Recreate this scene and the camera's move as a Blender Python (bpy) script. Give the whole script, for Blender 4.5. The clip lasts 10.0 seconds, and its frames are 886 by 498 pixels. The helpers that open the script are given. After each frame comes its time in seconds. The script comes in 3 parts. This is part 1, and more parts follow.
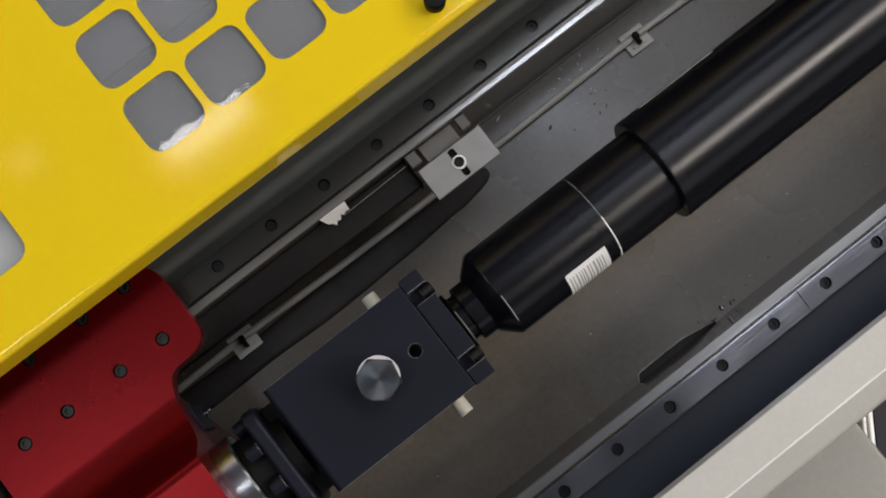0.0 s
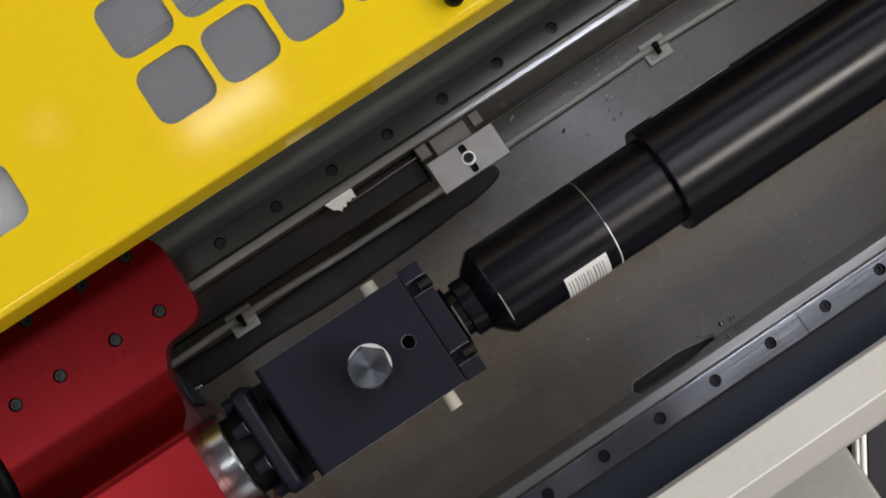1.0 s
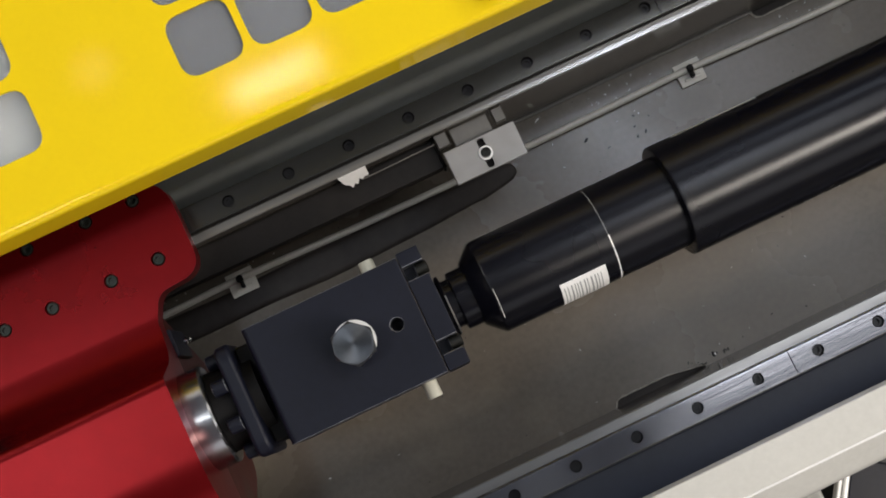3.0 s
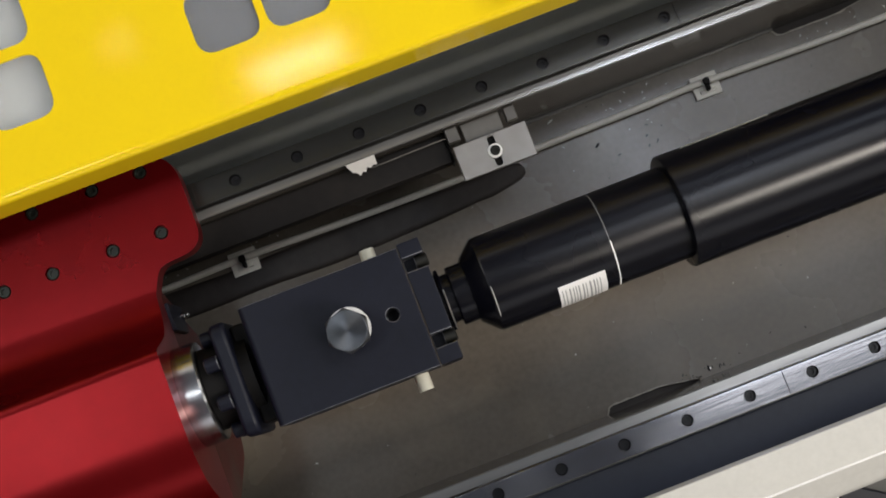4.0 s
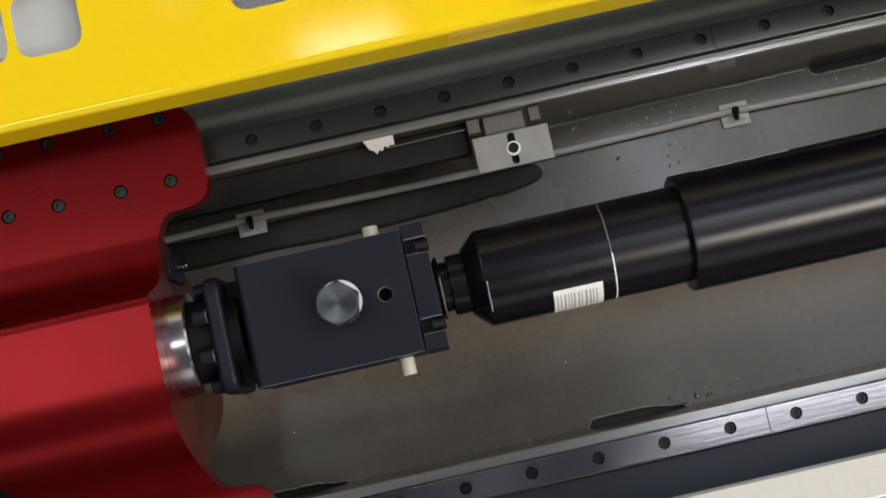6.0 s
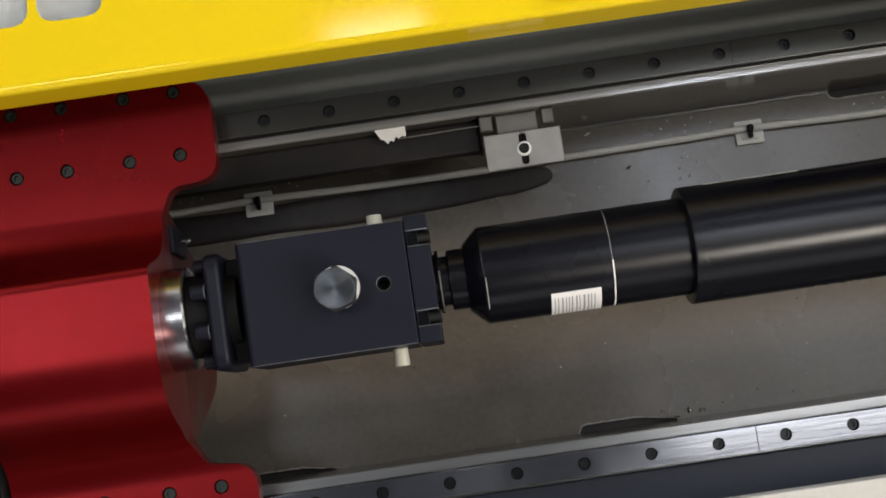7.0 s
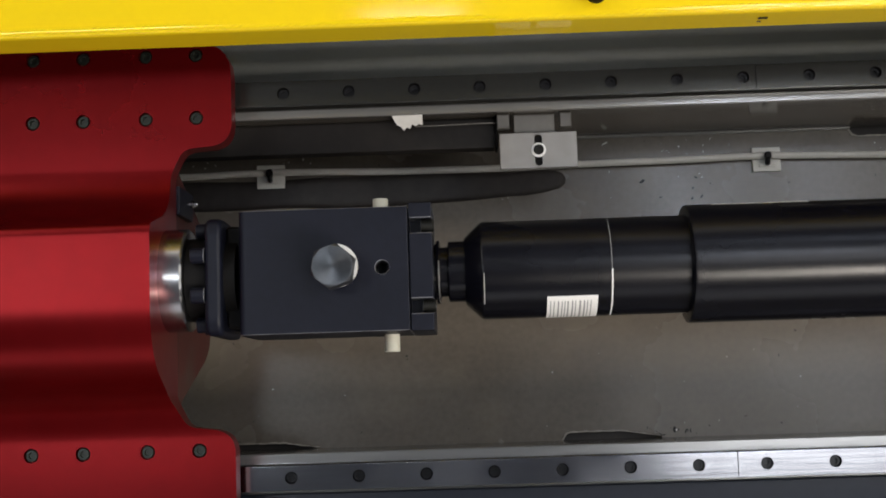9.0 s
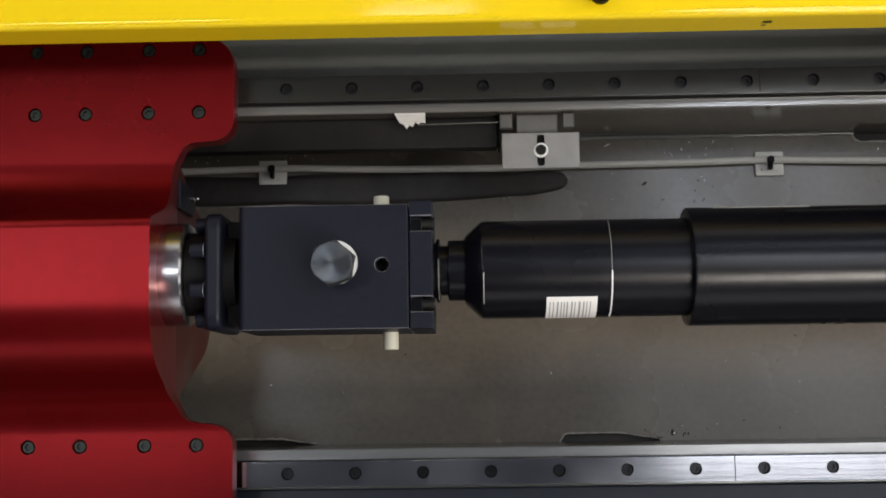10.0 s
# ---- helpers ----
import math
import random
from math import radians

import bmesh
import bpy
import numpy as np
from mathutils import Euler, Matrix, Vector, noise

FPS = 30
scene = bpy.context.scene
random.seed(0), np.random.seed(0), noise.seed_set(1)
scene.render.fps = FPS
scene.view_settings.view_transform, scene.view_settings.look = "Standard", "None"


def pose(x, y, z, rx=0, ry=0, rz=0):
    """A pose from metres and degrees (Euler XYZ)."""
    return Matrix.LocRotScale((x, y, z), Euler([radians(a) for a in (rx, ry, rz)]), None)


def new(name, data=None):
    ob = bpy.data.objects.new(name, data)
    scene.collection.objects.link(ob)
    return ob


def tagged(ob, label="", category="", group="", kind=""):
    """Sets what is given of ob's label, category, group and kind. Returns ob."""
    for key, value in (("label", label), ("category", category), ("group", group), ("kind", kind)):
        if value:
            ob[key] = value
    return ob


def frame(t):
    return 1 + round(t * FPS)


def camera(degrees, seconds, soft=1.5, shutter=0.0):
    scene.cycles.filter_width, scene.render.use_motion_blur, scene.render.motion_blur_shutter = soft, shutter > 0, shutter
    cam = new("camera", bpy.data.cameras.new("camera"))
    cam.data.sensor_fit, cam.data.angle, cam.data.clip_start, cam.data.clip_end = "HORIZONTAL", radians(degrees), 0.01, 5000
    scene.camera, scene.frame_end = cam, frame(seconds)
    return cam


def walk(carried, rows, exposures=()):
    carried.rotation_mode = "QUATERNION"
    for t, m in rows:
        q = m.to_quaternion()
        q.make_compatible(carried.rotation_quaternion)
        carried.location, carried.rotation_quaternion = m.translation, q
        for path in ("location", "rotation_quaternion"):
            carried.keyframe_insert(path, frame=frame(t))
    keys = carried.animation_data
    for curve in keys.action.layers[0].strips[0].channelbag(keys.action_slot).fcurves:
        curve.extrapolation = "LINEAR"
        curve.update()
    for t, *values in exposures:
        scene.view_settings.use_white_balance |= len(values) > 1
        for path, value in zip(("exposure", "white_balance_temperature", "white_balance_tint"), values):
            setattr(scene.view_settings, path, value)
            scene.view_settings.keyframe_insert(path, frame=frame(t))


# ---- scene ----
cam = camera(37.97, 10.0, soft=1.8)
PATH = [
    (0.0, pose(0.0830, -0.0346, 2.1504, 6.463, -0.302, -37.977)),
    (0.5, pose(0.0873, -0.0398, 2.1502, 6.429, -0.180, -35.833)),
    (1.0, pose(0.0911, -0.0451, 2.1513, 6.369, -0.068, -33.575)),
    (1.5, pose(0.0949, -0.0505, 2.1519, 6.387, 0.043, -31.619)),
    (2.0, pose(0.0991, -0.0556, 2.1521, 6.372, 0.167, -29.650)),
    (2.5, pose(0.1034, -0.0602, 2.1523, 6.360, 0.255, -27.510)),
    (4.0, pose(0.1162, -0.0704, 2.1540, 6.197, 0.456, -21.056)),
    (4.5, pose(0.1203, -0.0738, 2.1541, 6.170, 0.531, -19.121)),
    (5.0, pose(0.1240, -0.0770, 2.1533, 6.161, 0.557, -16.764)),
    (5.5, pose(0.1285, -0.0807, 2.1527, 6.173, 0.615, -14.781)),
    (7.0, pose(0.1453, -0.0926, 2.1532, 6.285, 0.985, -8.272)),
    (7.5, pose(0.1502, -0.0966, 2.1534, 6.374, 1.070, -6.299)),
    (8.0, pose(0.1541, -0.0999, 2.1535, 6.439, 1.135, -4.742)),
    (8.5, pose(0.1574, -0.1022, 2.1531, 6.482, 1.163, -3.146)),
    (9.0, pose(0.1599, -0.1038, 2.1525, 6.504, 1.157, -1.831)),
    (9.5, pose(0.1620, -0.1044, 2.1522, 6.512, 1.197, -1.155)),
    (10.0, pose(0.1630, -0.1042, 2.1514, 6.488, 1.214, -0.818)),
]
walk(cam, PATH, [(0.0, -0.45, 6400, 12), (2.5, -0.18, 6480, 11), (4.5, -0.11, 6530, 10), (7.0, -0.09, 6560, 10), (10.0, -0.05, 6470, 10)])

# ---------------------------------------------------------------- light
world = bpy.data.worlds.new("world")
scene.world = world
world.use_nodes = True
world.node_tree.nodes["Background"].inputs[0].default_value = (0.80, 0.88, 1.0, 1)
world.node_tree.nodes["Background"].inputs[1].default_value = 0.25


def strip_light(x, y, z, sx, sy, watts, colour=(1.0, 0.95, 0.88), rot=(0, 0, 0)):
    lamp = bpy.data.lights.new("ceiling_lamp", "AREA")
    lamp.shape, lamp.size, lamp.size_y, lamp.energy, lamp.color = "RECTANGLE", sx, sy, watts, colour
    ob = new("ceiling_lamp", lamp)
    ob.matrix_world = pose(x, y, z, *rot)
    return ob


# skylights and lamp rows, placed from the reflections they leave on the machine
strip_light(1.42, 0.250, 4.5, 1.12, 1.38, 14.5, (0.95, 0.97, 1.0))
strip_light(1.18, 0.62, 4.48, 0.50, 0.40, 5, (0.70, 0.80, 1.0))
strip_light(-1.25, 0.20, 4.5, 1.2, 0.38, 15, (0.90, 0.95, 1.0))
strip_light(0.02, 1.135, 4.4, 0.32, 0.09, 1.0, (1.0, 0.97, 0.92))
strip_light(-0.52, 1.42, 4.4, 0.10, 0.08, 0.05, (1.0, 0.97, 0.90))
strip_light(2.5, 2.3, 4.45, 3.2, 0.6, 15, (0.78, 0.86, 1.0))
# unseen ceiling fills, added to brighten the guard and the upward faces
strip_light(-3.3, 2.9, 4.45, 2.6, 2.2, 85, (1.0, 0.97, 0.92))
strip_light(3.9, 0.5, 4.45, 1.4, 3.2, 105, (1.0, 0.97, 0.91))
# lamp row placed from the long highlight on the barrel
strip_light(2.75, -1.85, 4.4, 3.3, 0.70, 185, (1.0, 0.92, 0.82))
# unseen bands before three walls, added as fill light
strip_light(0.5, 4.9, 2.9, 10.0, 2.4, 85, (1.0, 0.97, 0.90), (-90, 0, 0))
strip_light(0.5, -4.9, 2.9, 10.0, 2.4, 50, (0.95, 0.96, 1.0), (90, 0, 0))
strip_light(5.9, 0.0, 2.9, 2.4, 8.5, 60, (1.0, 0.97, 0.91), (0, 90, 0))


# ---------------------------------------------------------------- materials
def mat(name, base, rough=0.5, metal=0.0, vary=0.12, fine=90.0, coarse=9.0, bump=0.05, rough_vary=0.12,
        stretch=(1, 1, 1), coat=0.0, spec=0.5, dirt=None, dirt_amount=0.0, dirt_scale=14.0):
    m = bpy.data.materials.new(name)
    m.use_nodes = True
    nt = m.node_tree
    p = nt.nodes["Principled BSDF"]
    tc = nt.nodes.new("ShaderNodeTexCoord")
    mp = nt.nodes.new("ShaderNodeMapping")
    mp.inputs["Scale"].default_value = stretch
    nt.links.new(tc.outputs["Object"], mp.inputs[0])

    def noise_node(scale, detail=5):
        n = nt.nodes.new("ShaderNodeTexNoise")
        n.inputs["Scale"].default_value, n.inputs["Detail"].default_value = scale, detail
        nt.links.new(mp.outputs[0], n.inputs["Vector"])
        return n.outputs["Fac"]

    f, c = noise_node(fine), noise_node(coarse)
    mix = nt.nodes.new("ShaderNodeMath")
    mix.operation = "MULTIPLY_ADD"
    nt.links.new(f, mix.inputs[0])
    mix.inputs[1].default_value = 0.5
    half = nt.nodes.new("ShaderNodeMath")
    half.operation = "MULTIPLY"
    nt.links.new(c, half.inputs[0])
    half.inputs[1].default_value = 0.5
    nt.links.new(half.outputs[0], mix.inputs[2])
    ramp = nt.nodes.new("ShaderNodeValToRGB")
    e = ramp.color_ramp.elements
    e[0].position, e[1].position = 0.3, 0.7
    e[0].color = (*[v * (1 - vary) for v in base], 1)
    e[1].color = (*[min(1, v * (1 + vary)) for v in base], 1)
    nt.links.new(mix.outputs[0], ramp.inputs[0])
    colour = ramp.outputs[0]
    if dirt:
        d = noise_node(dirt_scale, 8)
        dr = nt.nodes.new("ShaderNodeValToRGB")
        dr.color_ramp.elements[0].position, dr.color_ramp.elements[1].position = 0.52, 0.72
        dr.color_ramp.elements[1].color = (dirt_amount,) * 3 + (1,)
        nt.links.new(d, dr.inputs[0])
        mx = nt.nodes.new("ShaderNodeMix")
        mx.data_type = "RGBA"
        nt.links.new(dr.outputs[0], mx.inputs[0])
        nt.links.new(colour, mx.inputs[6])
        mx.inputs[7].default_value = (*dirt, 1)
        colour = mx.outputs[2]
    nt.links.new(colour, p.inputs["Base Color"])
    rr = nt.nodes.new("ShaderNodeMapRange")
    rr.inputs["From Min"].default_value, rr.inputs["From Max"].default_value = 0.3, 0.7
    rr.inputs["To Min"].default_value = max(0.02, rough * (1 - rough_vary))
    rr.inputs["To Max"].default_value = min(1.0, rough * (1 + rough_vary))
    nt.links.new(c, rr.inputs[0])
    nt.links.new(rr.outputs[0], p.inputs["Roughness"])
    p.inputs["Metallic"].default_value = metal
    p.inputs["Coat Weight"].default_value = coat
    p.inputs["Coat Roughness"].default_value = 0.08
    p.inputs["Specular IOR Level"].default_value = spec
    b = nt.nodes.new("ShaderNodeBump")
    b.inputs["Strength"].default_value, b.inputs["Distance"].default_value = bump, 0.002
    nt.links.new(f, b.inputs["Height"])
    nt.links.new(b.outputs[0], p.inputs["Normal"])
    return m


M_BED = mat("bed_paint", (0.129, 0.112, 0.093), 0.27, vary=0.16, fine=160, coarse=5, bump=0.015, rough_vary=0.35, dirt=(0.20, 0.17, 0.13), dirt_amount=0.35)
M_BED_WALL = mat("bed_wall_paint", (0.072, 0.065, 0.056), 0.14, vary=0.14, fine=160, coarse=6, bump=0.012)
M_BED_TOP = mat("bed_top_paint", (0.021, 0.026, 0.044), 0.36, vary=0.12, fine=120, coarse=8, bump=0.05)
M_STEP = mat("grey_green_paint", (0.072, 0.075, 0.070), 0.4, vary=0.1, fine=120, coarse=8, bump=0.04)
M_LEDGE = mat("ground_ledge_steel", (0.42, 0.415, 0.41), 0.19, metal=0.7, vary=0.15, fine=200, stretch=(0.08, 1, 1), dirt=(0.12, 0.11, 0.10), dirt_amount=0.4)
M_RAIL = mat("rail_steel", (0.40, 0.40, 0.425), 0.140, metal=1.0, vary=0.12, fine=260, coarse=8, stretch=(0.06, 1, 1), bump=0.03, dirt=(0.16, 0.15, 0.15), dirt_amount=0.5)
M_BLACK_STEEL = mat("blackened_steel", (0.0060, 0.0070, 0.0140), 0.42, metal=0.0, spec=0.22, vary=0.2, fine=140, coarse=14, bump=0.05)
M_BLACK_GLOSS = mat("black_tube_paint", (0.0028, 0.0028, 0.0052), 0.26, vary=0.2, fine=200, coarse=8, bump=0.014, rough_vary=0.2, spec=0.34)
M_BLACK_MATT = mat("black_matt", (0.006, 0.0055, 0.0055), 0.55, vary=0.25, spec=0.15)
M_RUBBER = mat("brown_black_rubber", (0.0105, 0.0090, 0.0086), 0.6, vary=0.3, fine=140, coarse=12, bump=0.05, spec=0.2, dirt=(0.028, 0.024, 0.021), dirt_amount=0.5)
M_CHROME = mat("polished_steel", (0.50, 0.50, 0.515), 0.24, metal=1.0, vary=0.06, fine=300, stretch=(1, 0.2, 0.2), bump=0.01)
M_HEX = mat("zinc_bolt_steel", (0.115, 0.12, 0.13), 0.38, metal=0.9, vary=0.18, fine=120, coarse=30, bump=0.06)
M_BRIGHT = mat("bright_zinc", (0.80, 0.79, 0.77), 0.4, metal=0.3, vary=0.05)
M_TURNED = mat("turned_face_steel", (0.105, 0.112, 0.124), 0.34, metal=0.9, vary=0.15, fine=160, coarse=40, bump=0.04)
turned = M_TURNED.node_tree
tangent = turned.nodes.new("ShaderNodeTangent")
tangent.direction_type, tangent.axis = "RADIAL", "Z"
turned.links.new(tangent.outputs[0], turned.nodes["Principled BSDF"].inputs["Tangent"])
turned.nodes["Principled BSDF"].inputs["Anisotropic"].default_value = 0.8
# cross-wise grinding marks on the rail, in patches
grind = M_RAIL.node_tree
gt, gm, gn, gp, gr, gx, ga = [grind.nodes.new(k) for k in ("ShaderNodeTexCoord", "ShaderNodeMapping", "ShaderNodeTexNoise", "ShaderNodeTexNoise", "ShaderNodeMapRange", "ShaderNodeMath", "ShaderNodeMath")]
gm.inputs["Scale"].default_value = (1, 0.04, 0.04)
gn.inputs["Scale"].default_value, gn.inputs["Detail"].default_value = 420, 3
gp.inputs["Scale"].default_value, gp.inputs["Detail"].default_value = 11, 2
gr.inputs["From Min"].default_value, gr.inputs["From Max"].default_value = 0.48, 0.66
gx.operation, ga.operation = "MULTIPLY", "MULTIPLY_ADD"
ga.inputs[1].default_value = 0.14
grind.links.new(gt.outputs["Object"], gm.inputs[0])
grind.links.new(gm.outputs[0], gn.inputs["Vector"])
grind.links.new(gt.outputs["Object"], gp.inputs["Vector"])
grind.links.new(gp.outputs["Fac"], gr.inputs[0])
grind.links.new(gr.outputs[0], gx.inputs[0])
grind.links.new(gn.outputs["Fac"], gx.inputs[1])
grind.links.new(gx.outputs[0], ga.inputs[0])
rail_rough = grind.nodes["Principled BSDF"].inputs["Roughness"]
grind.links.new(rail_rough.links[0].from_socket, ga.inputs[2])
grind.links.new(ga.outputs[0], rail_rough)
M_RAIL_SCREW = mat("oiled_screw_steel", (0.010, 0.010, 0.012), 0.24, metal=0.0, vary=0.3, fine=300, spec=0.5)
M_SCREW = mat("dark_screw_steel", (0.014, 0.014, 0.012), 0.45, metal=0.6, vary=0.25, fine=200)
M_RED = mat("red_paint", (0.205, 0.0044, 0.0064), 0.30, metal=0.76, vary=0.08, fine=60, coarse=7, bump=0.008, spec=0.40)
M_YELLOW = mat("yellow_paint", (0.87, 0.615, 0.009), 0.085, vary=0.02, fine=240, coarse=5, bump=0.004, coat=0.0)
M_CREAM = mat("cream_paint", (0.55, 0.535, 0.495), 0.22, vary=0.06, fine=200, coarse=6, bump=0.03)
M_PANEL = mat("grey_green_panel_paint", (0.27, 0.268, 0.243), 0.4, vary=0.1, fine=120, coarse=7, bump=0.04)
M_BRACKET = mat("zinc_plate", (0.29, 0.275, 0.26), 0.36, metal=0.7, vary=0.12, fine=80, coarse=25, bump=0.03, dirt=(0.2, 0.19, 0.18), dirt_amount=0.5, dirt_scale=40)
M_BRACKET_DARK = mat("dull_zinc_plate", (0.135, 0.128, 0.118), 0.42, metal=0.6, vary=0.2, fine=80, coarse=30, bump=0.04)
# rear rail: same steel, the guard's dark reflection put into its colour
M_RAIL_REAR = mat("rail_steel_dark_reflection", (0.090, 0.089, 0.083), 0.24, metal=0.85, vary=0.16, fine=220, coarse=9, stretch=(0.08, 1, 1), bump=0.03, dirt=(0.05, 0.048, 0.044), dirt_amount=0.6)
M_WORN = mat("worn_edge_steel", (0.36, 0.36, 0.39), 0.34, metal=0.8, vary=0.35, fine=160, coarse=40, bump=0.05)
# mottled dark colour for the painted bracket shadow and the slot recesses
M_FLOOR_SHADE = mat("floor_shade", (0.028, 0.0235, 0.022), 0.5, vary=0.35, fine=90, coarse=10, bump=0.06, spec=0.3, dirt=(0.07, 0.06, 0.052), dirt_amount=0.6, dirt_scale=9)
# the saddle's red with the shade under the plate put into the colour
M_RED_SHADED = mat("shaded_red_paint", (0.070, 0.0150, 0.0125), 0.5, vary=0.2, fine=90, coarse=10, bump=0.04, spec=0.3, dirt=(0.06, 0.045, 0.035), dirt_amount=0.6)
M_BARE = mat("scuffed_primer", (0.25, 0.225, 0.19), 0.4, vary=0.3, fine=200, coarse=60, bump=0.08)
M_ZINC_DARK = mat("blackened_zinc", (0.030, 0.034, 0.029), 0.32, metal=0.6, vary=0.3, fine=220, coarse=60, bump=0.05)
M_WHITE = mat("white_label", (0.88, 0.87, 0.85), 0.5, vary=0.04)
M_GREY_INK = mat("grey_ink", (0.32, 0.32, 0.32), 0.5, vary=0.05)
M_NYLON = mat("nylon_pin", (0.62, 0.60, 0.50), 0.42, vary=0.08)
M_CABLE = mat("grey_cable", (0.62, 0.59, 0.54), 0.5, vary=0.10, fine=120)
M_CLIP = mat("grey_plastic", (0.66, 0.64, 0.59), 0.5, vary=0.10)
M_TAG = mat("white_tape", (0.84, 0.82, 0.79), 0.55, vary=0.1)
M_CONCRETE = mat("concrete_floor", (0.16, 0.16, 0.155), 0.55, vary=0.2, fine=30, coarse=2)
M_WALL = mat("hall_wall", (0.30, 0.30, 0.31), 0.8, vary=0.1, fine=8, coarse=0.8)
M_CEIL = mat("hall_ceiling", (0.125, 0.145, 0.20), 0.8, vary=0.1, fine=8, coarse=0.8)
M_CHIP = mat("metal_chip", (0.6, 0.58, 0.55), 0.3, metal=0.9)


def pane_material():
    m = bpy.data.materials.new("clear_polycarbonate")
    m.use_nodes = True
    p = m.node_tree.nodes["Principled BSDF"]
    p.inputs["Base Color"].default_value = (0.86, 0.88, 0.9, 1)
    p.inputs["Roughness"].default_value = 0.02
    p.inputs["Transmission Weight"].default_value = 0.9
    p.inputs["IOR"].default_value = 1.5
    nt = m.node_tree
    tc, mp, wave, b = [nt.nodes.new(k) for k in ("ShaderNodeTexCoord", "ShaderNodeMapping", "ShaderNodeTexNoise", "ShaderNodeBump")]
    mp.inputs["Rotation"].default_value, mp.inputs["Scale"].default_value = (0, 0, radians(35)), (1, 0.3, 1)
    wave.inputs["Scale"].default_value, wave.inputs["Detail"].default_value = 22, 2
    b.inputs["Strength"].default_value, b.inputs["Distance"].default_value = 0.06, 0.004
    nt.links.new(tc.outputs["Object"], mp.inputs[0])
    nt.links.new(mp.outputs[0], wave.inputs["Vector"])
    nt.links.new(wave.outputs["Fac"], b.inputs["Height"])
    nt.links.new(b.outputs[0], p.inputs["Normal"])
    return m


M_PANE = pane_material()


# ---------------------------------------------------------------- mesh helpers
def finish(name, bm, material, parent=None, label="", smooth=32):
    bmesh.ops.recalc_face_normals(bm, faces=bm.faces)
    me = bpy.data.meshes.new(name)
    bm.to_mesh(me)
    bm.free()
    me.materials.append(material)
    if smooth:
        for poly in me.polygons:
            poly.use_smooth = True
        me.set_sharp_from_angle(angle=radians(smooth))
    ob = new(name, me)
    if parent:
        ob.parent = parent
    if label:
        ob["label"] = label
    return ob


part = finish


def thing(name, at, label, category, group="", kind=""):
    e = new(name)
    e.location = at
    e.empty_display_size = 0.02
    return tagged(e, label, category, group, kind)


def box(bm, x0, x1, y0, y1, z0, z1, bevel=0.0, seg=2):
    r = bmesh.ops.create_cube(bm, size=1, matrix=Matrix.Translation(((x0 + x1) / 2, (y0 + y1) / 2, (z0 + z1) / 2))
                              @ Matrix.Diagonal((x1 - x0, y1 - y0, z1 - z0, 1)))
    if bevel:
        edges = {e for v in r["verts"] for e in v.link_edges}
        bmesh.ops.bevel(bm, geom=list(edges), offset=bevel, segments=seg, affect="EDGES", profile=0.5)
    return bm


def extrude(bm, outline, axis, a, b):
    """A closed outline of 2D points drawn out along an axis from a to b."""
    def place(u, v, w):
        return {"x": (w, u, v), "y": (u, w, v), "z": (u, v, w)}[axis]
    lo = [bm.verts.new(place(u, v, a)) for u, v in outline]
    hi = [bm.verts.new(place(u, v, b)) for u, v in outline]
    n = len(outline)
    for i in range(n):
        bm.faces.new((lo[i], lo[(i + 1) % n], hi[(i + 1) % n], hi[i]))
    bm.faces.new(lo[::-1])
    bm.faces.new(hi)
    return bm


def rounded(points, seg=6):
    """Corners (u, v, radius) to an outline with arcs."""
    out = []
    n = len(points)
    for i in range(n):
        p, a, b = Vector(points[i][:2]), Vector(points[i - 1][:2]), Vector(points[(i + 1) % n][:2])
        r = points[i][2] if len(points[i]) > 2 else 0
        if r <= 0:
            out.append(tuple(p))
            continue
        d1, d2 = (a - p).normalized(), (b - p).normalized()
        half = d1.angle(d2) / 2
        cut = min(r / math.tan(half), (a - p).length * 0.49, (b - p).length * 0.49)
        s, t = p + d1 * cut, p + d2 * cut
        for k in range(seg + 1):
            w = k / seg
            out.append(tuple((1 - w) ** 2 * s + 2 * w * (1 - w) * p + w ** 2 * t))
    return out


def lathe(bm, profile, origin=(0, 0, 0), axis="x", n=48, a0=0.0, a1=360.0, loop=False):
    """A profile of (along, radius) turned round an axis through origin."""
    full = abs(a1 - a0) >= 359.9
    count = n if full else n + 1
    rings = []
    for s, r in profile:
        ring = []
        for k in range(count):
            a = radians(a0 + (a1 - a0) * k / n)
            c, d = r * math.cos(a), r * math.sin(a)
            q = {"x": (s, c, d), "y": (d, s, c), "z": (c, d, s)}[axis]
            ring.append(bm.verts.new(Vector(q) + Vector(origin)))
        rings.append(ring)
    for A, B in zip(rings, rings[1:] + (rings[:1] if loop else [])):
        for k in range(n):
            j = (k + 1) % count
            bm.faces.new((A[k], A[j], B[j], B[k]))
    if full and not loop:
        bm.faces.new(rings[0][::-1])
        bm.faces.new(rings[-1])
    return bm


